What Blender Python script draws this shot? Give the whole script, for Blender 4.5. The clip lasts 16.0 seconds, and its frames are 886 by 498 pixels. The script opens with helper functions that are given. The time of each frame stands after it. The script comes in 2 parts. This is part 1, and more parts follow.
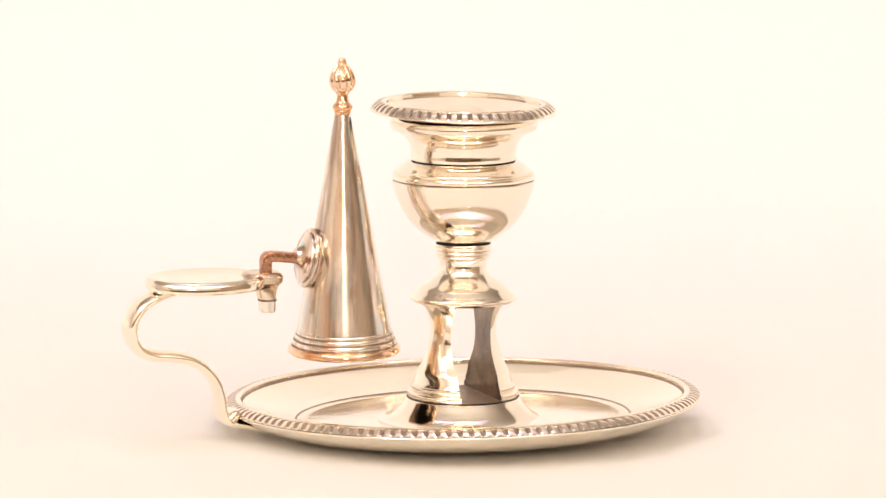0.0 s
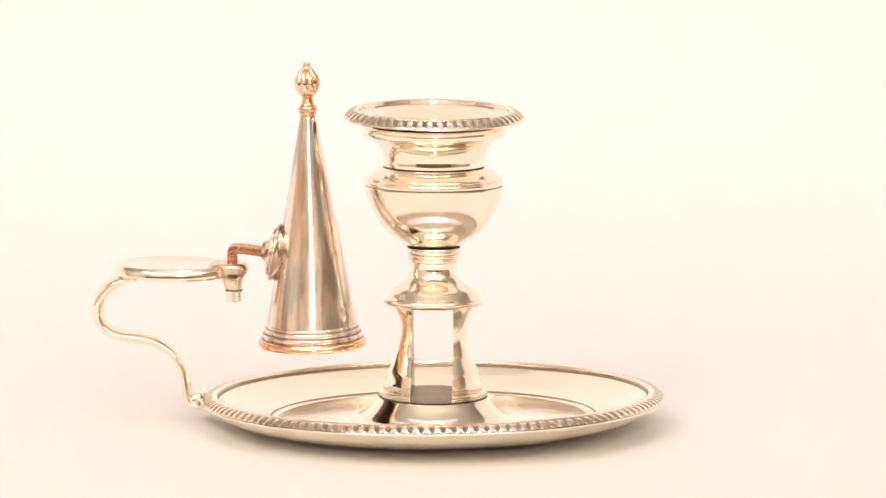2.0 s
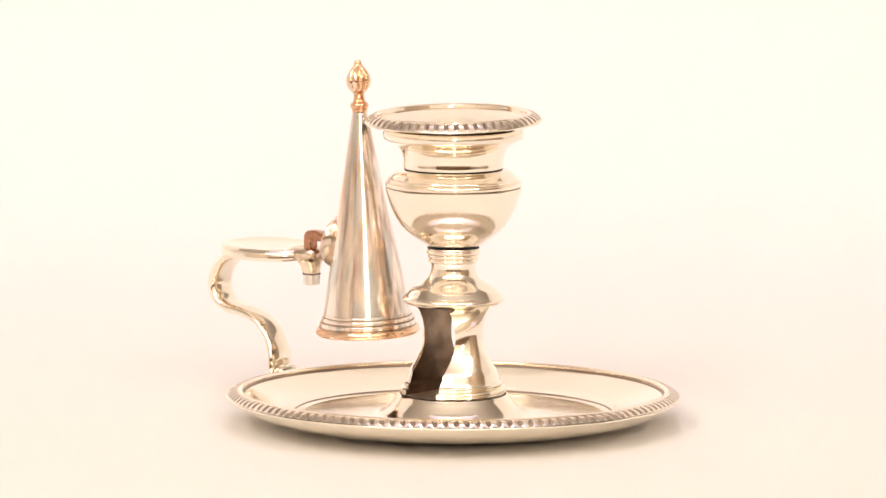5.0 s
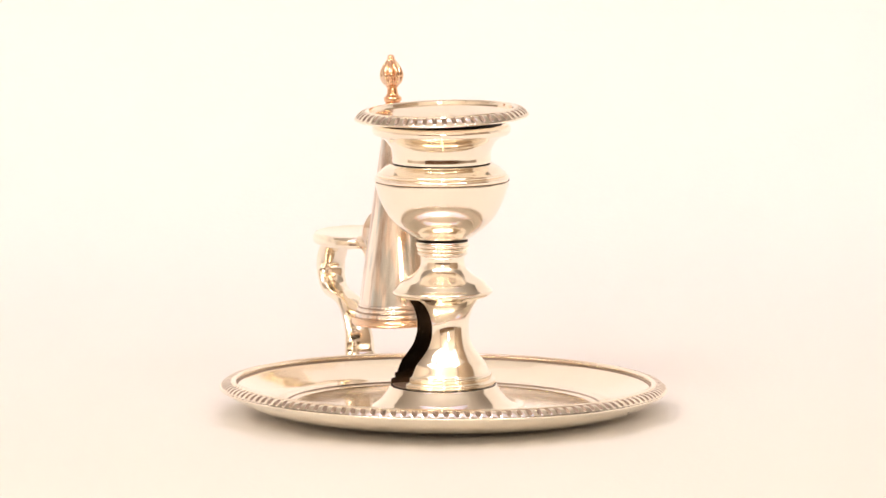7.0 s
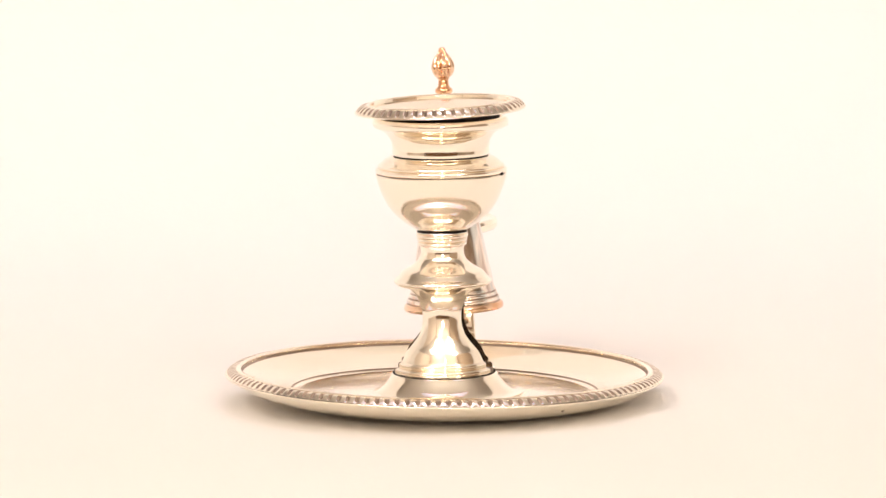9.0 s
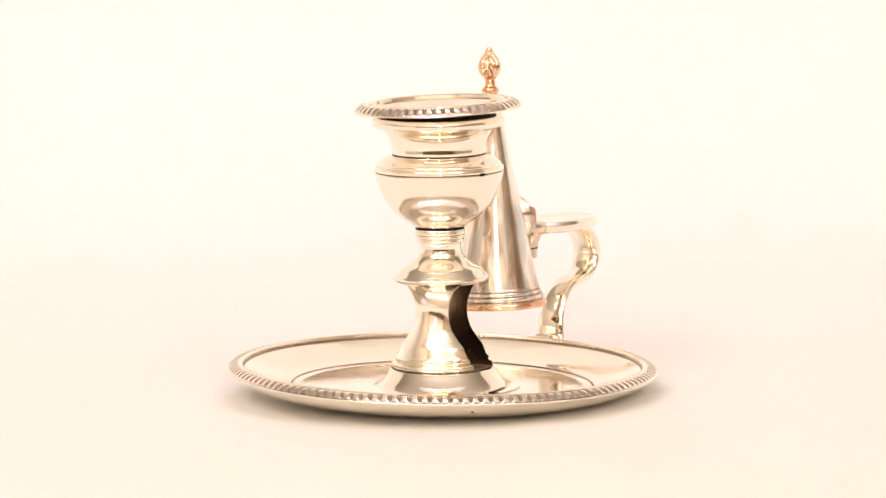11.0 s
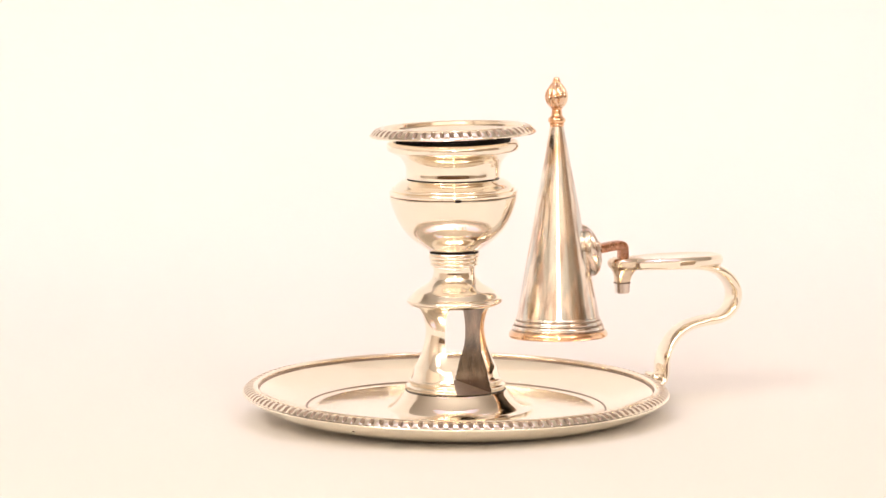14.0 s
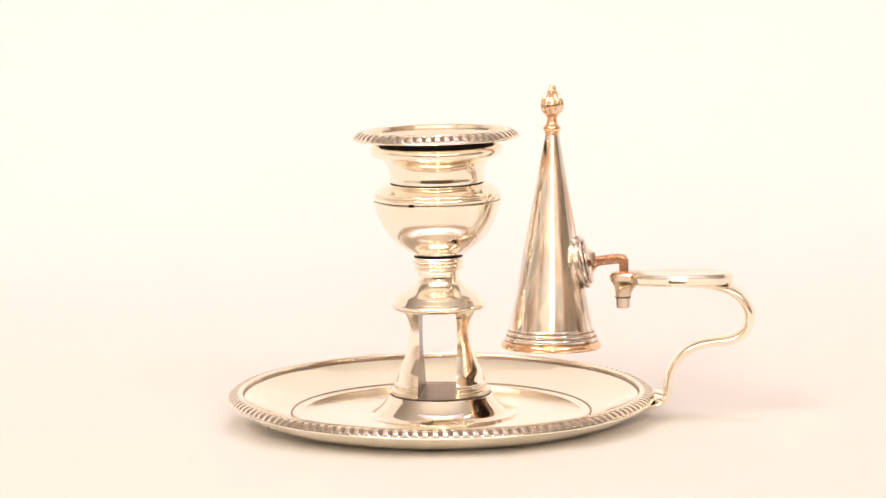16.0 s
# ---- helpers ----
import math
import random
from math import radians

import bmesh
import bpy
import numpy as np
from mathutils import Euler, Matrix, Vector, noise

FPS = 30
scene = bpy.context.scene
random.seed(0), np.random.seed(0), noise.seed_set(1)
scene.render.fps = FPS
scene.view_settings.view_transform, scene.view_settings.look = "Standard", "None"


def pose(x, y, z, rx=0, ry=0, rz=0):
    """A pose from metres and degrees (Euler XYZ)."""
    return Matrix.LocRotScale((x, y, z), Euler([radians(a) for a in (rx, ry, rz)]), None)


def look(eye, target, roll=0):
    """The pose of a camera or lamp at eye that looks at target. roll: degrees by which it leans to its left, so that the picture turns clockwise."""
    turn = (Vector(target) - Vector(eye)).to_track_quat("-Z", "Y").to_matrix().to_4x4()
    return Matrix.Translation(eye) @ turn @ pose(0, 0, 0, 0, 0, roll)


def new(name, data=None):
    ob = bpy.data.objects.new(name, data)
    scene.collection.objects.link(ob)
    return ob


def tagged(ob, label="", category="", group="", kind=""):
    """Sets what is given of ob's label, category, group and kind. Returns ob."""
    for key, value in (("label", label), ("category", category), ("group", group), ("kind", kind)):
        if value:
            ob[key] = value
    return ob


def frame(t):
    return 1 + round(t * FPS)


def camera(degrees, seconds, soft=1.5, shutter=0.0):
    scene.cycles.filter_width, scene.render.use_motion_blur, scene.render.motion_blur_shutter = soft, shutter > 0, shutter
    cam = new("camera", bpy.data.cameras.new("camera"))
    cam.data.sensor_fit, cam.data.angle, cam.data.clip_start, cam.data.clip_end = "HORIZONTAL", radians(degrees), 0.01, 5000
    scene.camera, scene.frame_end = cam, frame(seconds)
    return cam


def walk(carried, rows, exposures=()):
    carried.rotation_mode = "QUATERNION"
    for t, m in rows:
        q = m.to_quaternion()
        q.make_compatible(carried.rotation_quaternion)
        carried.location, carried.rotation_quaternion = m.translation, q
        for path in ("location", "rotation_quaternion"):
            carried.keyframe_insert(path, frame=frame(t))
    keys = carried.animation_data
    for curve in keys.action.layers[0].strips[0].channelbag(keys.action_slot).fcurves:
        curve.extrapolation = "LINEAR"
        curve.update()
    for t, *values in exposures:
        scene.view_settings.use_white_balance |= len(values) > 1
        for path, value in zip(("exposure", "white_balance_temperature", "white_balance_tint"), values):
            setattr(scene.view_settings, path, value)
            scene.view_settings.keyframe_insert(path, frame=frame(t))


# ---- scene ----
# ================= camera =================
cam = camera(12.070, 16.0, soft=1.45)


def view(back, up, yaw, pitch, roll):
    """A hand-held camera in front of the turning candlestick."""
    return pose(0, -back, up, 90 + pitch, 0, yaw) @ pose(0, 0, 0, 0, 0, roll)


walk(cam, [
    (0, view(1.2963, 0.2393, 0.279, -8.027, 0.107)),
    (0.5, view(1.3138, 0.2386, 0.258, -7.902, 0.076)),
    (1, view(1.3144, 0.2384, 0.131, -7.870, 0.109)),
    (1.5, view(1.3162, 0.2392, -0.008, -7.849, 0.089)),
    (2, view(1.3326, 0.2412, -0.129, -7.840, 0.205)),
    (2.5, view(1.3389, 0.2425, -0.167, -7.872, 0.219)),
    (3, view(1.3432, 0.2430, 0.338, -7.863, 0.048)),
    (3.5, view(1.3462, 0.2418, 0.311, -7.778, 0.030)),
    (4, view(1.3513, 0.2424, 0.195, -7.773, 0.064)),
    (6.5, view(1.3832, 0.2310, 0.027, -7.184, -0.182)),
    (7, view(1.3880, 0.2306, -0.009, -7.184, -0.412)),
    (7.5, view(1.3971, 0.2310, -0.026, -7.197, -0.732)),
    (8, view(1.4049, 0.2328, -0.035, -7.270, -0.755)),
    (8.5, view(1.4128, 0.2343, -0.027, -7.315, -0.845)),
    (9, view(1.4166, 0.2354, -0.010, -7.366, -0.853)),
    (11.5, view(1.4452, 0.2415, -0.034, -7.518, -0.930)),
    (12, view(1.4476, 0.2405, 0.003, -7.375, -0.931)),
    (12.5, view(1.4485, 0.2386, -0.002, -7.168, -1.022)),
    (13, view(1.4519, 0.2349, 0.054, -6.935, -0.994)),
    (13.5, view(1.4536, 0.2360, 0.094, -6.927, -0.861)),
    (14, view(1.4537, 0.2416, 0.153, -7.137, -0.697)),
    (14.5, view(1.4531, 0.2472, 0.199, -7.352, -0.842)),
    (15, view(1.4543, 0.2507, 0.110, -7.477, -0.795)),
    (15.5, view(1.4527, 0.2540, -0.056, -7.596, -0.946)),
    (16, view(1.4494, 0.2582, -0.067, -7.752, -1.087)),
])
TURNS = [
    (0, pose(0, 0, 0, 0, 0, 20.62)),
    (0.5, pose(0, 0, 0, 0, 0, 14.71)),
    (1, pose(0, 0, 0, 0, 0, 8.67)),
    (1.5, pose(0, 0, 0, 0, 0, 3.01)),
    (2, pose(0, 0, 0, 0, 0, -2.93)),
    (2.5, pose(0, 0, 0, 0, 0, -9.40)),
    (3, pose(0, 0, 0, 0, 0, -16.10)),
    (3.5, pose(0, 0, 0, 0, 0, -22.86)),
    (4, pose(0, 0, 0, 0, 0, -29.42)),
    (6.5, pose(0, 0, 0, 0, 0, -60.91)),
    (7, pose(0, 0, 0, 0, 0, -68.32)),
    (7.5, pose(0, 0, 0, 0, 0, -75.84)),
    (8, pose(0, 0, 0, 0, 0, -81.94)),
    (8.5, pose(0, 0, 0, 0, 0, -88.12)),
    (9, pose(0, 0, 0, 0, 0, -94.43)),
    (11.5, pose(0, 0, 0, 0, 0, -126.37)),
    (12, pose(0, 0, 0, 0, 0, -132.66)),
    (12.5, pose(0, 0, 0, 0, 0, -138.82)),
    (13, pose(0, 0, 0, 0, 0, -145.22)),
    (13.5, pose(0, 0, 0, 0, 0, -151.66)),
    (14, pose(0, 0, 0, 0, 0, -157.80)),
    (14.5, pose(0, 0, 0, 0, 0, -164.44)),
    (15, pose(0, 0, 0, 0, 0, -171.54)),
    (15.5, pose(0, 0, 0, 0, 0, -178.76)),
    (16, pose(0, 0, 0, 0, 0, -185.77)),
]

# ================= world and lights =================
world = bpy.data.worlds.new("room_air")
scene.world = world
world.use_nodes = True
world.node_tree.nodes["Background"].inputs[0].default_value = (1.0, 0.93, 0.82, 1)
world.node_tree.nodes["Background"].inputs[1].default_value = 0.05
scene.view_settings.exposure = -1.29


def lamp(name, eye, target, sx, sy, watts, color, spread=180):
    d = bpy.data.lights.new(name, "AREA")
    d.shape, d.size, d.size_y, d.energy, d.color = "RECTANGLE", sx, sy, watts, color
    d.spread = radians(spread)
    ob = new(name, d)
    ob.matrix_world = look(eye, target)
    return ob


WARM = (1.0, 0.885, 0.78)
COOL = (0.98, 0.81, 1.28)
# unseen light added to lift and cool the backdrop
lamp("added_backdrop_light", (0, 0.02, 1.25), (0, 0.50, 0.14), 1.1, 0.30, 0.98, COOL, 68)
lamp("ceiling_strip", (0.0, -0.06, 1.82), (0, -0.05, 0.0), 0.22, 0.26, 6.6, (1.0, 0.93, 0.95))
lamp("camera_lamp", (0.06, -1.52, 0.44), (0, 0, 0.06), 0.12, 0.20, 7.5, (1.0, 0.91, 0.74))
# added behind the backdrop, out of view, to brighten the far ceiling
lamp("added_bounce_light", (0.1, 1.45, 0.95), (0.1, 1.35, 1.9), 0.3, 0.3, 22, WARM)
lamp("studio_lamp_side", (-0.85, -1.50, 1.30), (0, 0, 0.05), 0.10, 0.26, 2, WARM)
# two unseen fill lights added to lighten the room and its shadows
lamp("added_ceiling_fill", (-1.35, -1.7, 1.86), (-1.35, -1.7, 0), 0.5, 1.6, 62, WARM)
lamp("added_ceiling_fill", (1.75, -2.2, 1.86), (1.75, -2.2, 0), 0.3, 1.2, 30, WARM)
# unseen uplights added so the metal reflects a brighter ceiling
lamp("added_bounce_light", (-0.75, -2.35, 1.10), (-0.75, -2.2, 1.9), 0.3, 0.3, 150, WARM)
lamp("added_bounce_light", (1.2, -2.1, 1.05), (1.2, -2.0, 1.9), 0.3, 0.3, 98, WARM)

# ================= materials =================


def nodes_of(name):
    m = bpy.data.materials.new(name)
    m.use_nodes = True
    return m, m.node_tree.nodes, m.node_tree.links, m.node_tree.nodes["Principled BSDF"]


def metal(name, color, dark, rough, spots=0.15, copper=None, copper_amount=0.0, scale=60.0, streak=False):
    """Polished plate: faint tarnish clouds, fine rubbing marks and a slightly uneven surface."""
    m, n, l, p = nodes_of(name)
    co = n.new("ShaderNodeTexCoord")
    big = n.new("ShaderNodeTexNoise")
    big.inputs["Scale"].default_value, big.inputs["Detail"].default_value = scale, 5
    # streak: stretched noise paints upright stripes like those reflected in the cone
    if streak:
        turn = n.new("ShaderNodeMapping")
        turn.inputs["Scale"].default_value = (4.0, 4.0, 0.12)
        l.new(co.outputs["Object"], turn.inputs["Vector"])
        l.new(turn.outputs["Vector"], big.inputs["Vector"])
    else:
        l.new(co.outputs["Object"], big.inputs["Vector"])
    ramp = n.new("ShaderNodeValToRGB")
    ramp.color_ramp.elements[0].position, ramp.color_ramp.elements[1].position = (0.46, 0.60) if streak else (0.35, 0.75)
    ramp.color_ramp.elements[0].color, ramp.color_ramp.elements[1].color = (0, 0, 0, 1), (spots, spots, spots, 1)
    l.new(big.outputs["Fac"], ramp.inputs["Fac"])
    mix = n.new("ShaderNodeMix")
    mix.data_type = "RGBA"
    mix.inputs["A"].default_value, mix.inputs["B"].default_value = (*color, 1), (*dark, 1)
    l.new(ramp.outputs["Color"], mix.inputs["Factor"])
    out = mix.outputs["Result"]
    # grey-blue stripes, also reflections put into the colour
    if streak:
        grey = n.new("ShaderNodeTexNoise")
        grey.inputs["Scale"].default_value, grey.inputs["Detail"].default_value = scale, 3
        shift = n.new("ShaderNodeMapping")
        shift.inputs["Location"].default_value, shift.inputs["Scale"].default_value = (0.7, 1.3, 0.2), (5.5, 5.5, 0.08)
        l.new(co.outputs["Object"], shift.inputs["Vector"])
        l.new(shift.outputs["Vector"], grey.inputs["Vector"])
        r3 = n.new("ShaderNodeValToRGB")
        r3.color_ramp.elements[0].position, r3.color_ramp.elements[1].position = 0.50, 0.60
        r3.color_ramp.elements[1].color = (0.75, 0.75, 0.75, 1)
        l.new(grey.outputs["Fac"], r3.inputs["Fac"])
        m3 = n.new("ShaderNodeMix")
        m3.data_type = "RGBA"
        l.new(r3.outputs["Color"], m3.inputs["Factor"])
        l.new(out, m3.inputs["A"])
        m3.inputs["B"].default_value = (0.62, 0.66, 0.65, 1)
        out = m3.outputs["Result"]
    if copper:
        worn = n.new("ShaderNodeTexNoise")
        worn.inputs["Scale"].default_value, worn.inputs["Detail"].default_value = 90, 6
        mp = n.new("ShaderNodeMapping")
        mp.inputs["Scale"].default_value = (2.2, 2.2, 0.10) if streak else (1, 1, 0.25)
        l.new(co.outputs["Object"], mp.inputs["Vector"])
        l.new(mp.outputs["Vector"], worn.inputs["Vector"])
        r2 = n.new("ShaderNodeValToRGB")
        r2.color_ramp.elements[0].position, r2.color_ramp.elements[1].position = 0.62 - 0.5 * copper_amount, 0.85 - 0.5 * copper_amount
        l.new(worn.outputs["Fac"], r2.inputs["Fac"])
        m2 = n.new("ShaderNodeMix")
        m2.data_type = "RGBA"
        l.new(r2.outputs["Color"], m2.inputs["Factor"])
        l.new(out, m2.inputs["A"])
        m2.inputs["B"].default_value = (*copper, 1)
        out = m2.outputs["Result"]
    l.new(out, p.inputs["Base Color"])
    p.inputs["Metallic"].default_value = 1.0
    fine = n.new("ShaderNodeTexNoise")
    fine.inputs["Scale"].default_value, fine.inputs["Detail"].default_value = 900, 3
    l.new(co.outputs["Object"], fine.inputs["Vector"])
    mr = n.new("ShaderNodeMapRange")
    mr.inputs["To Min"].default_value, mr.inputs["To Max"].default_value = rough * 0.7, rough * 1.5
    l.new(fine.outputs["Fac"], mr.inputs["Value"])
    l.new(mr.outputs["Result"], p.inputs["Roughness"])
    wave = n.new("ShaderNodeTexNoise")
    wave.inputs["Scale"].default_value, wave.inputs["Detail"].default_value = 120, 2
    l.new(co.outputs["Object"], wave.inputs["Vector"])
    bump = n.new("ShaderNodeBump")
    bump.inputs["Strength"].default_value, bump.inputs["Distance"].default_value = 0.12, 0.0006
    l.new(wave.outputs["Fac"], bump.inputs["Height"])
    l.new(bump.outputs["Normal"], p.inputs["Normal"])
    return m


def matte(name, color, other, rough=0.8, scale=4.0, bump_size=0.0005, bump_scale=400.0):
    m, n, l, p = nodes_of(name)
    co = n.new("ShaderNodeTexCoord")
    big = n.new("ShaderNodeTexNoise")
    big.inputs["Scale"].default_value, big.inputs["Detail"].default_value = scale, 6
    l.new(co.outputs["Object"], big.inputs["Vector"])
    mix = n.new("ShaderNodeMix")
    mix.data_type = "RGBA"
    mix.inputs["A"].default_value, mix.inputs["B"].default_value = (*color, 1), (*other, 1)
    l.new(big.outputs["Fac"], mix.inputs["Factor"])
    l.new(mix.outputs["Result"], p.inputs["Base Color"])
    p.inputs["Roughness"].default_value = rough
    p.inputs["Specular IOR Level"].default_value = 0.2
    fine = n.new("ShaderNodeTexNoise")
    fine.inputs["Scale"].default_value = bump_scale
    l.new(co.outputs["Object"], fine.inputs["Vector"])
    bump = n.new("ShaderNodeBump")
    bump.inputs["Strength"].default_value, bump.inputs["Distance"].default_value = 0.2, bump_size
    l.new(fine.outputs["Fac"], bump.inputs["Height"])
    l.new(bump.outputs["Normal"], p.inputs["Normal"])
    return m


SILVER = metal("polished_silver_plate", (0.985, 0.917, 0.80), (0.86, 0.745, 0.59), 0.10, 0.22)
SILVER_WORN_STREAKED = metal("silver_plate_worn_to_copper_with_reflected_streaks", (0.95, 0.87, 0.79), (0.46, 0.35, 0.29), 0.17, 0.8, (0.82, 0.52, 0.31), 0.14, streak=True)
COPPER = metal("copper_showing_through_plate", (0.90, 0.68, 0.49), (0.78, 0.46, 0.27), 0.11, 0.7, (0.78, 0.40, 0.20), 0.26)
COPPER_PALE = metal("silver_rubbed_to_copper", (0.92, 0.78, 0.63), (0.74, 0.46, 0.28), 0.11, 0.8, (0.78, 0.44, 0.25), 0.16)
COPPER_DARK = metal("tarnished_copper", (0.56, 0.30, 0.19), (0.30, 0.14, 0.09), 0.24, 0.8)
BRACKET = metal("tarnished_silver_plate", (0.90, 0.78, 0.62), (0.46, 0.34, 0.23), 0.20, 0.9, scale=190.0)
# black joints, and the shade painted into the gap under the nozzle
JOINT_AND_SHADE = matte("black_joint_grime_and_gap_shade", (0.012, 0.010, 0.008), (0.02, 0.016, 0.013), 0.6, 300)
GRIME = matte("brown_black_grime", (0.20, 0.135, 0.095), (0.09, 0.06, 0.042), 0.4, 200)
# tarnish on the slot faces; its blotches imitate smudged reflections
DULL = metal("tarnished_silver_with_reflections", (0.33, 0.245, 0.175), (0.03, 0.021, 0.014), 0.22, 1.0, scale=85.0)
WELL_LINE = metal("tarnished_silver_line", (0.50, 0.40, 0.31), (0.26, 0.20, 0.155), 0.35, 0.9, scale=40.0)
# blackened grooves; also paints the rim's dark reflection and the slot floor's shade
TARNISH_AND_SHADE = metal("blackened_recess_and_shade", (0.44, 0.345, 0.27), (0.22, 0.17, 0.13), 0.45, 0.6)
PAPER = matte("white_backdrop_paper", (0.866, 0.852, 0.835), (0.846, 0.83, 0.81))
WALL = matte("room_wall_paint", (0.83, 0.755, 0.675), (0.80, 0.725, 0.635), 0.9, 1.5)
# darker copy of the wall paint, to darken reflections on the right
WALL_DARKENED = matte("darkened_wall_for_reflections", (0.46, 0.37, 0.28), (0.42, 0.33, 0.25), 0.9, 1.5)
FLOORING = matte("dark_brown_carpet", (0.105, 0.075, 0.055), (0.07, 0.048, 0.035), 0.95, 12)
CEILING = matte("ceiling_paint", (0.81, 0.79, 0.765), (0.78, 0.76, 0.735), 0.9, 2)
WOOD = matte("brown_table_wood", (0.22, 0.12, 0.06), (0.14, 0.07, 0.035), 0.45, 9)

# ================= mesh helpers (millimetres in, metres out) =================
MM = 0.001


def finish(name, bm, material, parent=None, label="", sharp=35, smooth=True):
    bmesh.ops.recalc_face_normals(bm, faces=bm.faces)
    me = bpy.data.meshes.new(name)
    for f in bm.faces:
        f.smooth = smooth
    bm.to_mesh(me)
    bm.free()
    if smooth:
        me.set_sharp_from_angle(angle=radians(sharp))
    for mat in (material if isinstance(material, (list, tuple)) else [material]):
        me.materials.append(mat)
    ob = new(name, me)
    if parent:
        ob.parent = parent
    if label:
        tagged(ob, label)
    return ob


def part(name, bm, material, parent, label="", sharp=35):
    return finish(name, bm, material, parent, label, sharp)


def glide(points, steps=6):
    """A smooth line through the points (Catmull-Rom), any dimension."""
    p = [np.array(q, float) for q in points]
    p = [2 * p[0] - p[1], *p, 2 * p[-1] - p[-2]]
    out = []
    for i in range(1, len(p) - 2):
        a, b, c, d = p[i - 1:i + 3]
        for k in range(steps):
            u = k / steps
            out.append(0.5 * (2 * b + (c - a) * u + (2 * a - 5 * b + 4 * c - d) * u * u + (3 * b - a - 3 * c + d) * u ** 3))
    out.append(p[-2])
    return [tuple(q) for q in out]


def lathe(profile, seg=128, shape=None):
    """Turns (radius, height) round z. Radii of nought close to a point."""
    bm = bmesh.new()
    rings = []
    for r, z in profile:
        if r < 1e-6:
            rings.append([bm.verts.new((0, 0, z * MM))])
            continue
        ring = []
        for k in range(seg):
            a = 2 * math.pi * k / seg
            rr, zz = (r, z) if shape is None else shape(r, z, a)
            ring.append(bm.verts.new((rr * MM * math.cos(a), rr * MM * math.sin(a), zz * MM)))
        rings.append(ring)
    for p, q in zip(rings, rings[1:]):
        if len(p) == 1 and len(q) == 1:
            continue
        for k in range(seg):
            j = (k + 1) % seg
            quad = [p[k % len(p)], p[j % len(p)], q[j % len(q)], q[k % len(q)]]
            bm.faces.new(list(dict.fromkeys(quad)))
    return bm


def bead(r, z, h, bulge, n=6):
    """A half-round moulding of height h on a radius."""
    return [(r + bulge * math.sin(math.pi * k / n), z - h / 2 * math.cos(math.pi * k / n)) for k in range(n + 1)]


def sweep(path, sections, around=28, power=2.2):
    """A strap along path points (x, z) in the plane y = 0; sections: (width, thickness) at each point."""
    bm = bmesh.new()
    rings = []
    for i, (x, z) in enumerate(path):
        a, b = path[max(i - 1, 0)], path[min(i + 1, len(path) - 1)]
        t = Vector((b[0] - a[0], 0, b[1] - a[1])).normalized()
        nrm = Vector((-t.z, 0, t.x))
        w, h = sections[i]
        ring = []
        for k in range(around):
            c, s = math.cos(2 * math.pi * k / around), math.sin(2 * math.pi * k / around)
            u = math.copysign(abs(c) ** (2 / power), c) * w / 2
            v = math.copysign(abs(s) ** (2 / power), s) * h / 2
            q = Vector((x, 0, z)) + Vector((0, 1, 0)) * u + nrm * v
            ring.append(bm.verts.new(q * MM))
        rings.append(ring)
    for p, q in zip(rings, rings[1:]):
        for k in range(around):
            j = (k + 1) % around
            bm.faces.new((p[k], p[j], q[j], q[k]))
    bm.faces.new(rings[0])
    bm.faces.new(rings[-1])
    return bm


def loft(outlines):
    """Skins closed outlines of equal length, capped at both ends."""
    bm = bmesh.new()
    rings = [[bm.verts.new(Vector(q) * MM) for q in o] for o in outlines]
    n = len(rings[0])
    for p, q in zip(rings, rings[1:]):
        for k in range(n):
            j = (k + 1) % n
            bm.faces.new((p[k], p[j], q[j], q[k]))
    bm.faces.new(rings[0])
    bm.faces.new(rings[-1])
    return bm


def oval(cx, cy, z, ax, ay, n=72, power=2.0, dz=0.0):
    out = []
    for k in range(n):
        c, s = math.cos(2 * math.pi * k / n), math.sin(2 * math.pi * k / n)
        out.append((cx + ax * math.copysign(abs(c) ** (2 / power), c), cy + ay * math.copysign(abs(s) ** (2 / power), s), z + dz * c))
    return out


def box(x0, y0, z0, x1, y1, z1):
    bm = bmesh.new()
    v = [bm.verts.new((x, y, z)) for x in (x0, x1) for y in (y0, y1) for z in (z0, z1)]
    for f in ((0, 1, 3, 2), (4, 6, 7, 5), (0, 4, 5, 1), (2, 3, 7, 6), (0, 2, 6, 4), (1, 5, 7, 3)):
        bm.faces.new([v[i] for i in f])
    return bm


def gadroon(r_in, r_out, z_in, z_out, count, per=12, lean=0.5, depth=0.45):
    """A border of slanting lobes between two radii, with narrow blackened grooves between them."""
    bm = bmesh.new()
    across = [0.0, 0.12, 0.3, 0.5, 0.7, 0.88, 1.0]
    seg = count * per
    grid = []
    for w in across:
        r, z = r_in + (r_out - r_in) * w, z_in + (z_out - z_in) * w + 0.9 * math.sin(math.pi * w)
        ring = []
        for k in range(seg):
            a = 2 * math.pi * (k / per + lean * (w - 0.5)) / count
            ph = (k % per) / per
            lobe = max(0.0, 1 - abs(2 * ph - 1) ** 3.0)
            keep = min(1.0, 4 * min(w, 1 - w) + 0.15)
            ring.append(bm.verts.new((r * MM * math.cos(a), r * MM * math.sin(a), (z - depth * (1 - lobe) * keep) * MM)))
        grid.append(ring)
    for i, (p, q) in enumerate(zip(grid, grid[1:])):
        for k in range(seg):
            j = (k + 1) % seg
            f = bm.faces.new((p[k], q[k], q[j], p[j]))
            if k % per in (0, 1, 2, per - 3, per - 2, per - 1) and 1 <= i <= 4:
                f.material_index = 1
    return bm


# ================= the setting =================


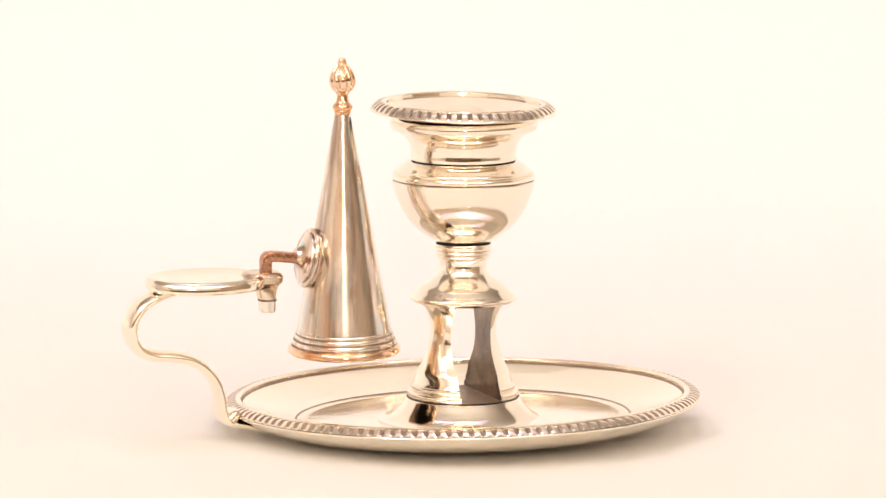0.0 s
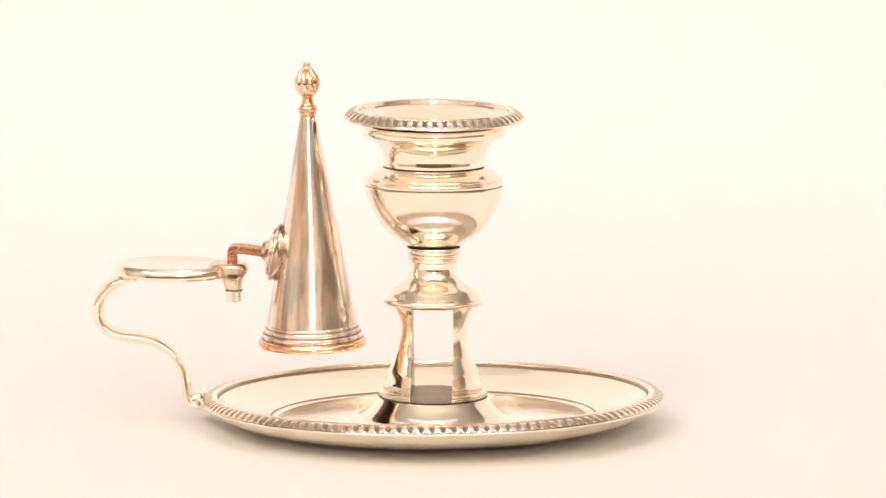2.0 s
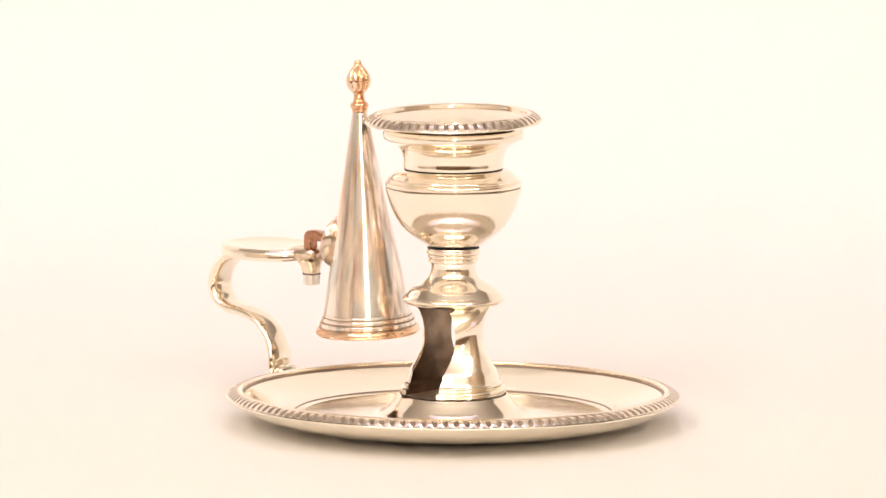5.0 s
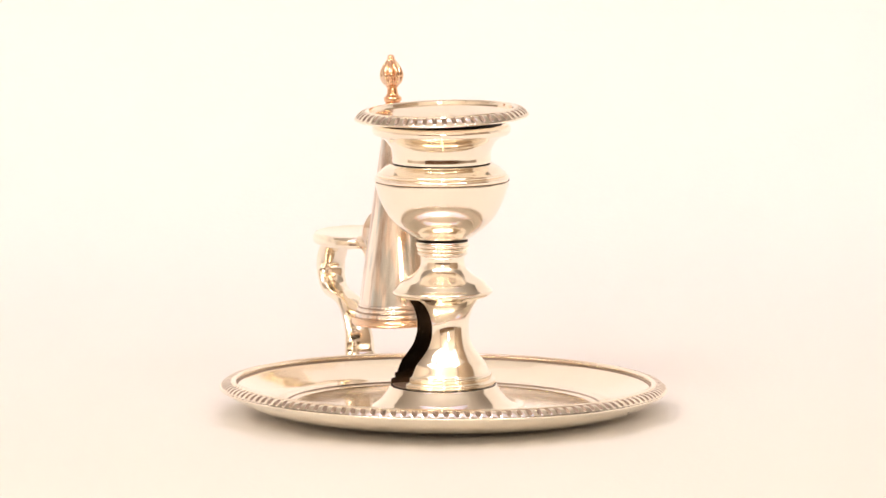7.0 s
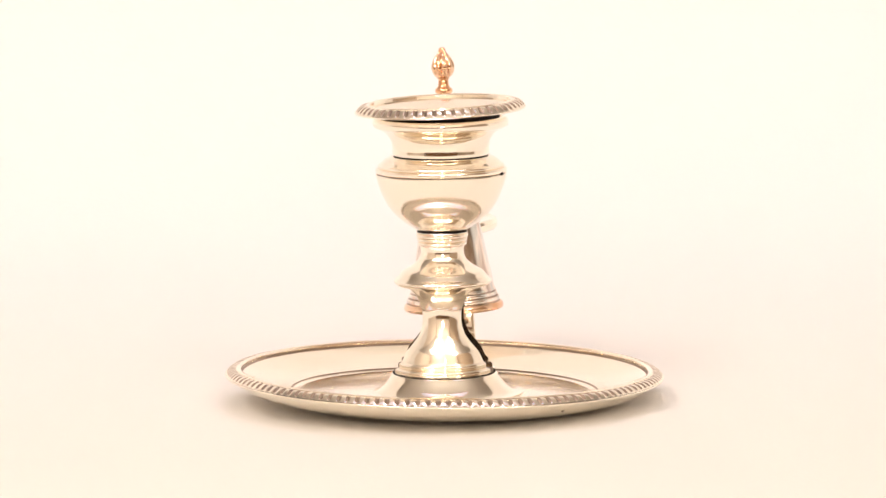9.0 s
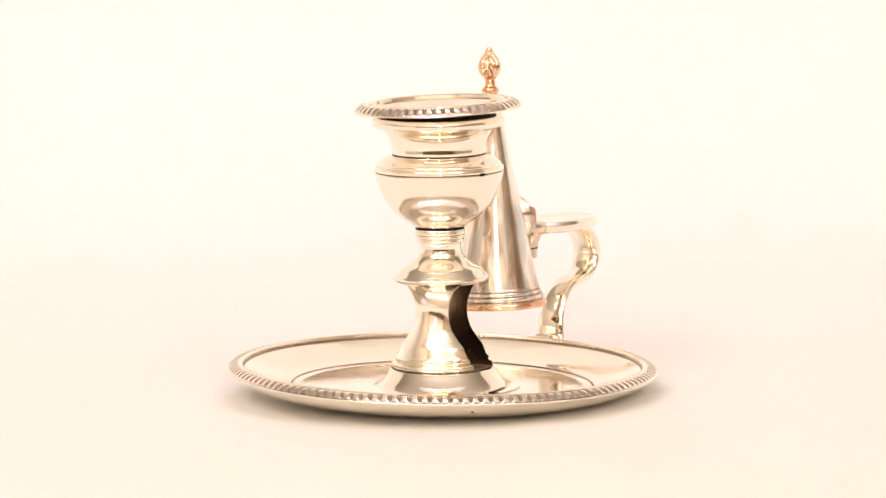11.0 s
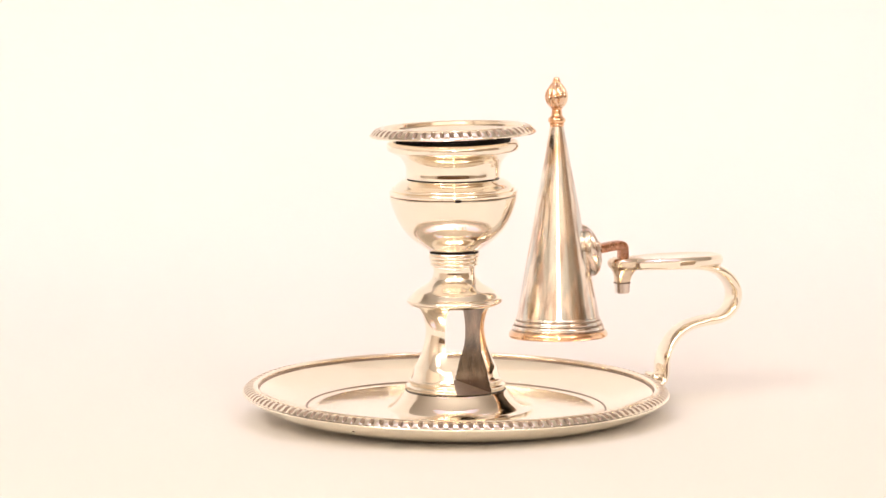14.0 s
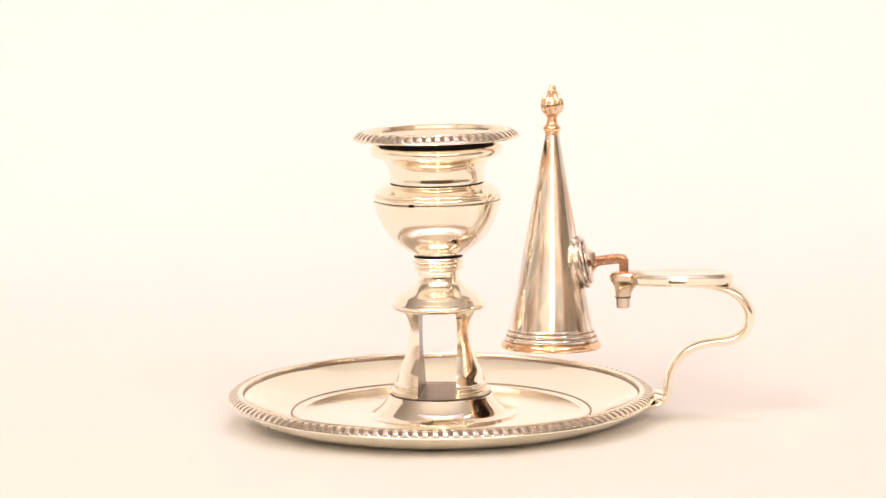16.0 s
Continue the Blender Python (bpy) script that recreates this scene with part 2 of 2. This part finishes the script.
def backdrop_sheet():
    """A white sheet laid over the table that curves up into a backdrop behind and beside the candlestick."""
    bm = bmesh.new()
    cols = 96
    grid = []
    prof = [(0.0, 0.0), (0.35, 0.0)]
    rad = 0.30
    for k in range(1, 17):
        a = math.pi / 2 * k / 16
        prof.append((0.35 + rad * math.sin(a), rad * (1 - math.cos(a))))
    prof += [(0.65, 0.45), (0.65, 0.6), (0.655, 0.72)]
    for d, z in prof:
        row = []
        for k in range(cols + 1):
            a = math.pi * k / cols
            c, s = math.cos(a), math.sin(a)
            x, y = d * 1.5 * math.copysign(abs(c) ** 0.7, c), d * abs(s) ** 0.7
            row.append(bm.verts.new((x, y - 0.05, z)))
        grid.append(row)
    for p, q in zip(grid[1:], grid[2:]):
        for k in range(cols):
            bm.faces.new((p[k], p[k + 1], q[k + 1], q[k]))
    apex = bm.verts.new((0, -0.05, 0))
    for k in range(cols):
        bm.faces.new((apex, grid[1][k], grid[1][k + 1]))
    # the flat part towards the front edge of the table
    f0 = [bm.verts.new((x, -0.53, 0)) for x in (-0.98, 0.98)]
    side = [bm.verts.new((x, -0.05, 0)) for x in (-0.98, 0.98)]
    bm.faces.new((side[1], grid[1][0], apex, grid[1][-1], side[0], f0[0], f0[1]))
    f2 = [bm.verts.new((x, -0.55, -0.25)) for x in (-0.98, 0.98)]
    bm.faces.new((f0[0], f2[0], f2[1], f0[1]))
    bmesh.ops.remove_doubles(bm, verts=bm.verts, dist=1e-5)
    ob = finish("backdrop", bm, PAPER, sharp=60)
    tagged(ob, "warm white seamless paper sheet curving up behind the candlestick", "backdrop", kind="structure")


backdrop_sheet()


def room():
    x0, x1, y0, y1, z0, z1, w = -2.6, 2.6, -3.2, 2.0, -0.76, 1.9, 0.12
    for name, b, mat in (
            ("floor", (x0, y0, z0 - w, x1, y1, z0), FLOORING),
            ("ceiling", (x0, y0, z1, x1, y1, z1 + w), CEILING),
            ("wall_south", (x0 - w, y0 - w, z0, x1 + w, y0, z1), WALL),
            ("wall_north", (x0 - w, y1, z0, x1 + w, y1 + w, z1), WALL),
            ("wall_west", (x0 - w, y0, z0, x0, y1, z1), WALL),
            # unseen wall, made darker for the dark side of the metal's reflections
            ("wall_east", (x1, y0, z0, x1 + w, y1, z1), WALL_DARKENED)):
        ob = finish(name, box(*b), mat, smooth=False)
        tagged(ob, {"f": "plain dark brown carpeted room floor", "c": "plain off-white room ceiling", "w": "plain beige painted room wall"}[name[0]], name.split("_")[0], kind="structure")
    # unseen dark dado behind the camera, added to darken the silver's reflections
    dado = box(x0, y0, z0, x1, y0 + 0.018, 0.40)
    tagged(finish("trim", dado, WOOD, smooth=False), "unseen dark brown dado added to give the silver a dark reflected band", "trim", kind="structure")


room()


def table():
    t = tagged(new("table"), "plain brown wooden table under the white paper sheet", "table")
    part("tabletop", box(-1.1, -0.525, -0.034, 1.1, 0.75, -0.004), WOOD, t)
    leg = box(-0.03, -0.03, -0.76, 0.03, 0.03, -0.034)
    first = part("leg", leg, WOOD, t)
    first.location = (-1.0, -0.44, 0)
    for x, y in ((1.0, -0.44), (-1.0, 0.66), (1.0, 0.66)):
        o = first.copy()
        scene.collection.objects.link(o)
        o.parent, o.location = t, (x, y, 0)


table()

# ================= the chamber candlestick =================


def chamberstick():
    s = tagged(new("chamber_candlestick"), "polished silver chamber candlestick with round tray, standing on white paper", "candlestick")
    # tray: rolled edge, sloping border, flat well, and a convex underside with a foot
    top = glide([(24.0, 3.3), (32, 3.3), (40, 3.3), (51.5, 3.3)], 4) + [(52.3, 3.7), (53.2, 3.75)] \
        + glide([(53.8, 3.9), (58, 4.8), (64, 7.0), (69.3, 9.6)], 5) + bead(69.6, 10.6, 1.2, -0.2)
    edge = [(69.7, 11.3), (70.3, 11.5), (70.9, 11.2), (71.0, 10.4), (74.2, 9.0)] + glide([(74.8, 9.3), (75.0, 9.0), (74.6, 8.4)], 3)
    under = glide([(73.8, 8.1), (68, 4.7), (60, 2.2), (52, 1.35), (48, 1.2)], 6) + [(46.5, 1.2), (45.5, 1.7), (24.0, 1.8), (24.0, 3.3)]
    tray = part("tray", lathe(top + edge + under, 192), SILVER, s, "round silver drip tray with sloping border")
    part("gadrooned_border", gadroon(70.8, 74.9, 10.9, 9.4, 136, lean=0.2), [SILVER, TARNISH_AND_SHADE], tray, "gadrooned rim with blackened grooves")
    # domed foot under the pedestal
    dome = glide([(27.0, 3.35), (24.0, 3.7), (21.6, 5.3), (19.7, 7.4), (18.2, 9.4)], 6) + [(17.9, 9.8), (17.2, 10.1), (0, 10.15)]
    part("base_dome", lathe([(27.0, 2.5)] + dome, 128), SILVER, s)
    # disc whose dark colour stands in for shade and reflection inside the slot
    part("slot_floor", lathe([(0, 10.1), (16.9, 10.1), (16.9, 10.5), (0, 10.5)], 96), TARNISH_AND_SHADE, s, "dull floor of the snuffer slot, with the slot's shade in its colour")
    part("joint_ring", lathe([(16.5, 9.95), (17.6, 9.95), (17.6, 10.2), (16.5, 10.2)], 128), JOINT_AND_SHADE, s, "blackened joint line")
    part("well_line", lathe([(52.1, 3.6), (52.35, 3.9), (52.75, 3.92), (52.95, 3.6)], 160), WELL_LINE, tray, "tarnished line round the tray well")
    # thin dark ring painted in for the reflection in the rim's hollow
    part("rim_reflection", lathe([(68.95, 9.3), (69.15, 9.72), (69.55, 10.0), (69.8, 9.6)], 160), TARNISH_AND_SHADE, tray, "dark line imitating the reflection inside the rim")
    # the tray is bent a little out of square with the stem
    tray.matrix_local = Matrix.Translation((0, 0, 3.3 * MM)) @ pose(0, 0, 0, math.degrees(-0.022), math.degrees(-0.0135), 0) @ Matrix.Translation((0, 0, -3.3 * MM))
    # two half-round pedestal legs with a snuffer slot between them
    prof = [(0, 10.1), (17.3, 10.1)] + bead(17.2, 11.2, 1.9, 0.35) + [(16.7, 12.3)] + bead(16.0, 13.3, 1.6, 0.3) + [(15.6, 14.3)] \
        + glide([(15.4, 14.8), (14.5, 18.0), (13.4, 20.5), (12.2, 23.7), (11.2, 27.2), (10.6, 31.0), (10.9, 34.5), (11.8, 37.5), (13.0, 39.2), (14.2, 40.2)], 5) + [(0, 40.2)]
    slim_z = [14.0, 18.0, 20.5, 23.7, 27.2, 31.0, 34.5, 37.5, 40.2]
    slim_y = [1.0, 0.96, 0.88, 0.77, 0.745, 0.80, 0.86, 0.91, 0.96]
    for side in (-1, 1):
        bm = lathe(prof, 160)
        for q in bm.verts:
            q.co.y *= float(np.interp(q.co.z / MM, slim_z, slim_y))
        bmesh.ops.remove_doubles(bm, verts=bm.verts, dist=1e-7)
        bmesh.ops.bisect_plane(bm, geom=bm.verts[:] + bm.edges[:] + bm.faces[:], dist=1e-7, plane_co=(side * 6.65 * MM, 0, 0), plane_no=(-side, 0, 0), clear_outer=True)
        bmesh.ops.rotate(bm, verts=bm.verts, cent=(0, 0, 0), matrix=Matrix.Rotation(radians(0.6), 3, 'Z'))
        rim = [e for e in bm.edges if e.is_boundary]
        # flat slot faces get the tarnished metal with painted reflection blotches
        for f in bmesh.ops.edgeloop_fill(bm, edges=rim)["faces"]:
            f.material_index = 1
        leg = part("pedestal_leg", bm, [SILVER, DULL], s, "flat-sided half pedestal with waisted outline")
        bev = leg.modifiers.new("soft_edge", "BEVEL")
        bev.width, bev.segments, bev.limit_method, bev.angle_limit = 0.0006, 2, "ANGLE", radians(50)
    # stem above the slot
    stem = [(0, 39.9), (14.6, 39.9)] + glide([(15.6, 40.2), (16.6, 41.0), (16.6, 41.9), (15.9, 42.6)], 3) \
        + [(15.5, 42.8)] + glide([(15.2, 43.2), (13.6, 45.0), (10.0, 47.2), (7.9, 49.4), (7.3, 51.8), (7.6, 53.6)], 5) \
        + bead(7.7, 54.4, 1.3, 0.7) + bead(7.9, 55.8, 1.2, 0.7) + bead(8.2, 57.2, 1.5, 0.7) + [(8.7, 58.1), (8.8, 58.4), (0, 58.4)]
    part("stem", lathe(stem, 128), SILVER, s)
    part("joint_ring", lathe([(0, 58.1), (8.5, 58.1), (8.5, 59.5), (0, 59.5)], 96), JOINT_AND_SHADE, s, "blackened joint line")
    # urn-shaped candle socket
    bowl = [(0, 59.3), (9.0, 59.3)] + glide([(9.4, 59.6), (11.8, 61.2), (14.8, 63.5), (17.7, 66.7), (20.1, 71.0), (21.7, 75.4), (22.4, 78.2)], 6) + [(22.2, 78.5)]
    part("bowl", lathe(bowl + [(0, 78.5)], 128), SILVER, s, "rounded bowl of the candle socket")
    part("engraved_line", lathe([(0, 78.25), (21.9, 78.25), (21.9, 78.95), (0, 78.95)], 128), GRIME, s)
    nick = lathe([(0, -0.4), (0.75, 0), (0.6, 0.25), (0, 0.35)], 12)
    bmesh.ops.transform(nick, matrix=pose(0, 0, 0.0787, 0, 0, 72) @ pose(0.0222, 0, 0, 0, 90, 0) @ Matrix.Diagonal((0.8, 1.7, 1, 1)), verts=nick.verts)
    part("nick", nick, JOINT_AND_SHADE, s, "small dark nick in the bowl edge")
    for r, z, a, lean, size in ((22.8, 4.35, 131.6, 50, 1.0), (70.0, 5.75, 38.0, 150, 0.55)):
        speck = lathe([(0, -0.3), (size, 0), (0.7 * size, 0.15), (0, 0.2)], 10)
        bmesh.ops.transform(speck, matrix=pose(0, 0, 0, 0, 0, a) @ pose(r * MM, 0, z * MM, 0, lean, 0) @ Matrix.Diagonal((0.7, 1.3, 1, 1)), verts=speck.verts)
        part("speck", speck, GRIME, tray, "small dark tarnish spot")
    upper = [(0, 78.85), (22.3, 78.85)] + bead(22.1, 79.6, 1.3, 0.3) + [(21.7, 80.4)] + bead(21.3, 81.0, 1.0, 0.25) + [(20.8, 81.7)] \
        + glide([(20.5, 82.0), (19.4, 83.0), (18.0, 83.9), (17.0, 84.4)], 4) + [(0, 84.4)]
    part("shoulder", lathe(upper, 128), SILVER, s)
    part("joint_ring", lathe([(0, 84.2), (16.2, 84.2), (16.2, 85.4), (0, 85.4)], 128), JOINT_AND_SHADE, s, "blackened joint line")
    neck = [(0, 84.9), (16.4, 84.9)] + glide([(16.5, 85.6), (16.5, 87.6), (17.0, 89.8), (18.5, 92.0), (20.6, 93.5), (22.3, 94.2)], 5) \
        + glide([(22.8, 94.6), (23.2, 95.8), (22.9, 97.0), (22.2, 97.6)], 3) + [(21.2, 97.7), (20.9, 96.2), (19.4, 94.2), (16.4, 92.2), (15.0, 90.0), (14.8, 88.0), (0, 87.5)]
    part("socket_neck", lathe(neck, 128), SILVER, s, "flaring neck with rolled lip")
    # handle strap
    pts = [(-66.0, 3.0), (-71.0, 4.9), (-75.5, 6.0), (-78.2, 7.2), (-79.5, 9.8), (-79.9, 14.2), (-81.1, 18.4), (-84.2, 23.1), (-89.2, 26.5), (-95.6, 28.0), (-101.8, 28.8), (-106.0, 31.1),
           (-108.2, 35.4), (-107.9, 39.7), (-105.2, 43.8), (-101.0, 46.4), (-95.0, 47.6), (-86.0, 48.1), (-78.0, 48.6)]
    wid = [(7.0, 1.0), (9.0, 1.8), (10.5, 2.4), (11.0, 2.8), (11.0, 3.0), (10.4, 3.0), (9.8, 2.9), (9.6, 3.0), (9.5, 3.2), (9.5, 3.4), (9.7, 3.5), (10.0, 3.5),
           (10.4, 3.7), (10.8, 3.8), (11.0, 3.6), (11.0, 3.1), (8.6, 2.0), (8.0, 1.5), (7.0, 1.0)]
    both = glide([(*p, *w) for p, w in zip(pts, wid)], 6)
    part("handle", sweep([q[:2] for q in both], [(w, h * 1.13) for w, h in (q[2:] for q in both)]), SILVER, s, "scrolled silver strap handle")
    lug = [oval(x, 0, z, 0.01 + h, w, 24, 3.0) for x, z, h, w in ((-77.0, 7.0, 2.6, 4.8), (-76.6, 9.0, 2.6, 5.0), (-76.0, 10.2, 1.8, 4.4), (-75.6, 10.7, 0.9, 3.6))]
    part("handle_lug", loft(lug), SILVER, s, "soldered lug joining handle to rim")
    # oval thumb plate
    outl = []
    for z, g in ((48.3, -2.0), (48.5, -0.7), (49.2, 0.0), (50.9, 0.1), (51.9, -0.5), (52.3, -1.3), (52.0, -2.2), (51.6, -5.0), (51.5, -9.0)):
        outl.append(oval(-84.3, 0, z, 18.5 + g, 13.4 + g, power=2.2))
    outl = [[(x, y, z + 0.045 * y) for x, y, z in o] for o in outl]
    part("thumb_plate", loft(outl), SILVER, s, "oval flat thumb plate")
    brk = []
    for z, cx, ax, ay in ((43.9, -64.4, 2.6, 2.6), (44.6, -64.5, 2.75, 2.7), (46.4, -64.8, 3.2, 3.0), (48.0, -65.3, 4.2, 3.5), (49.0, -66.0, 5.6, 4.6), (49.7, -66.2, 6.4, 5.6), (51.3, -66.2, 6.6, 5.8), (52.3, -66.1, 5.8, 5.0), (52.7, -66.0, 4.6, 3.9)):
        brk.append(oval(cx, 0, z, ax, ay, 40, 2.6))
    brk = [[(x, y, z + 0.045 * y) for x, y, z in o] for o in brk]
    part("hinge_socket", loft(brk), BRACKET, s, "bracket that holds the snuffer pin")
    pin = [oval(-64.4, 0, z, r, r, 32, 3.2) for z, r in ((40.0, 2.0), (40.3, 2.4), (43.0, 2.5), (43.9, 2.5))]
    part("pin_collar", loft([oval(-64.35, 0, z, r, r, 32, 3.0) for z, r in ((43.5, 2.55), (43.6, 2.8), (43.95, 2.85), (44.05, 2.6))]), GRIME, s, "dark joint above the pin")
    part("pin_sleeve", loft(pin), SILVER_WORN_STREAKED, s)
    return s


stick = chamberstick()


def nozzle():
    """The loose drip pan that sits in the socket, a little askew."""
    s = tagged(new("candle_nozzle"), "removable silver nozzle with gadrooned rim sitting askew in the socket", "nozzle")
    z = 101.8
    prof = [(11.3, z - 14), (11.0, z - 5.2)] + glide([(11.4, z - 4.5), (16, z - 2.7), (20.5, z - 1.2), (23.7, z - 0.2)], 5) + [(23.9, z + 0.7)] + glide([(24.2, z + 0.95), (24.8, z + 1.15), (25.3, z + 0.9)], 3) \
        + [(25.4, z + 0.3), (28.4, z - 1.7)] + glide([(29.0, z - 1.4), (29.2, z - 1.7), (28.8, z - 2.2)], 3) \
        + glide([(27.8, z - 2.3), (24.5, z - 2.5), (21.0, z - 3.0), (19.9, z - 3.8)], 5) + [(19.9, z - 7.5), (12.2, z - 9), (12.2, z - 14), (11.3, z - 14)]
    part("pan", lathe(prof, 128), SILVER, s)
    part("gadrooned_border", gadroon(25.2, 29.0, z + 0.7, z - 1.4, 54, lean=0.15, depth=0.55), [SILVER, TARNISH_AND_SHADE], s, "gadrooned rim with blackened grooves")
    # black skin over the pan's wall, painted shade for the gap below it
    part("gap_shade", lathe([(0, z - 13), (19.95, z - 7.4), (20.0, z - 3.7), (19.0, z - 3.7)], 96), JOINT_AND_SHADE, s, "black skin imitating the shaded gap under the rim")
    return s


drip = nozzle()


def extinguisher():
    """Conical snuffer; its own axis runs from the mouth to the finial."""
    s = tagged(new("candle_snuffer"), "conical silver candle snuffer worn to copper, hooked on the handle", "snuffer")
    lip = [(16.2, -0.8), (17.0, -0.8)] + glide([(17.4, -0.4), (17.5, 0.3), (17.1, 1.3), (16.4, 1.7)], 4)
    lean_m = Matrix.Translation((-0.0391, 0.0007, 0.0269)) @ Vector((0, 0, 1)).rotation_difference(Vector((-1.5, -2.9, 89.2))).to_matrix().to_4x4()

    def put(bm):
        bmesh.ops.transform(bm, matrix=lean_m, verts=bm.verts)
        return bm
    part("mouth_ring", put(lathe(lip + [(15.6, 1.8), (15.2, -0.8), (16.2, -0.8)], 96)), COPPER, s, "copper mouth ring with plating worn off")
    mould = [(16.3, 1.7)] + bead(15.9, 2.6, 1.5, 0.35) + [(15.7, 3.5)] + bead(15.2, 4.3, 1.4, 0.35) + [(14.9, 5.2)] + bead(14.75, 5.8, 0.8, 0.2) + [(14.6, 6.4)]
    part("mouth_moulding", put(lathe(mould, 96)), SILVER_WORN_STREAKED, s)
    for r, z in ((16.35, 1.62), (15.75, 3.47), (15.0, 5.2)):
        part("groove", put(lathe([(r - 0.5, z - 0.2), (r + 0.03, z - 0.14), (r + 0.03, z + 0.14), (r - 0.5, z + 0.2)], 96)), TARNISH_AND_SHADE, s, "dark groove between mouldings")
    cone = [(14.55, 6.3), (14.5, 6.9), (11.5, 23.5), (8.5, 40.0), (5.5, 56.6), (2.6, 72.6), (2.4, 73.4)]
    part("cone", put(lathe(glide(cone, 5), 128)), SILVER_WORN_STREAKED, s, "tapering cone with worn plating and reflected stripes painted as streaks")
    part("collar", put(lathe([(2.4, 73.2)] + bead(2.4, 74.4, 1.0, 0.2) + bead(2.6, 75.9, 1.8, 0.5) + [(2.2, 77.2), (1.9, 77.8), (1.7, 79.6), (2.2, 80.4), (0, 80.5)], 64)), COPPER, s)

    def flutes(r, z, a):
        w = min(1.0, max(0.0, (z - 80.5) / 2.0)) * min(1.0, max(0.0, (91.0 - z) / 2.0))
        return r * (1 - 0.20 * w * (1 - abs(math.sin(4.5 * a + 0.10 * (z - 80)))) ** 2), z
    bud = glide([(0, 80.2), (2.1, 80.4), (3.5, 81.9), (4.1, 84.0), (3.7, 86.0), (2.6, 87.9), (1.5, 89.2), (1.2, 90.2), (0.9, 90.9), (0, 91.1)], 5)
    part("finial", put(lathe([(max(r, 0), z) for r, z in bud], 108, flutes)), COPPER_PALE, s, "copper flame bud finial with flutes")
    # stepped boss and hooked arm on the side of the cone
    boss = lathe([(0, -3), (5.0, -3), (9.2, -0.1), (9.4, 0.4)] + bead(9.0, 1.0, 1.0, 0.35) + [(8.2, 1.6)] + bead(7.6, 2.1, 0.9, 0.35) + [(6.6, 2.6)]
                 + glide([(6.2, 2.8), (4.6, 3.3), (3.4, 4.2), (2.6, 5.2)], 4) + [(0, 5.3)], 72)
    bmesh.ops.transform(boss, matrix=Matrix.Translation((-0.0502, 0.0002, 0.0560)) @ pose(0, 0, 0, 0, -79, 0), verts=boss.verts)
    part("boss", boss, SILVER_WORN_STREAKED, s, "stepped round boss")
    arm = glide([(-53.0, 56.0), (-57.0, 56.6), (-61.0, 57.1), (-63.5, 57.2), (-64.5, 56.8), (-64.8, 55.6), (-64.8, 51.0)], 5)
    part("arm", sweep(arm, [(4.0, 3.2)] * len(arm), 20, 7.0), COPPER_DARK, s, "hooked copper arm")
    return s


snuffer = extinguisher()

# ================= movement =================


def motions():
    lean = pose(0, 0, 0, 1.65, 0.53, 0)
    sit = Matrix.Translation((0, 0, 0.1018)) @ lean @ Matrix.Translation((0, 0, -0.1018))
    walk(stick, TURNS)
    walk(drip, [(t, m @ sit) for t, m in TURNS])
    walk(snuffer, TURNS)


motions()
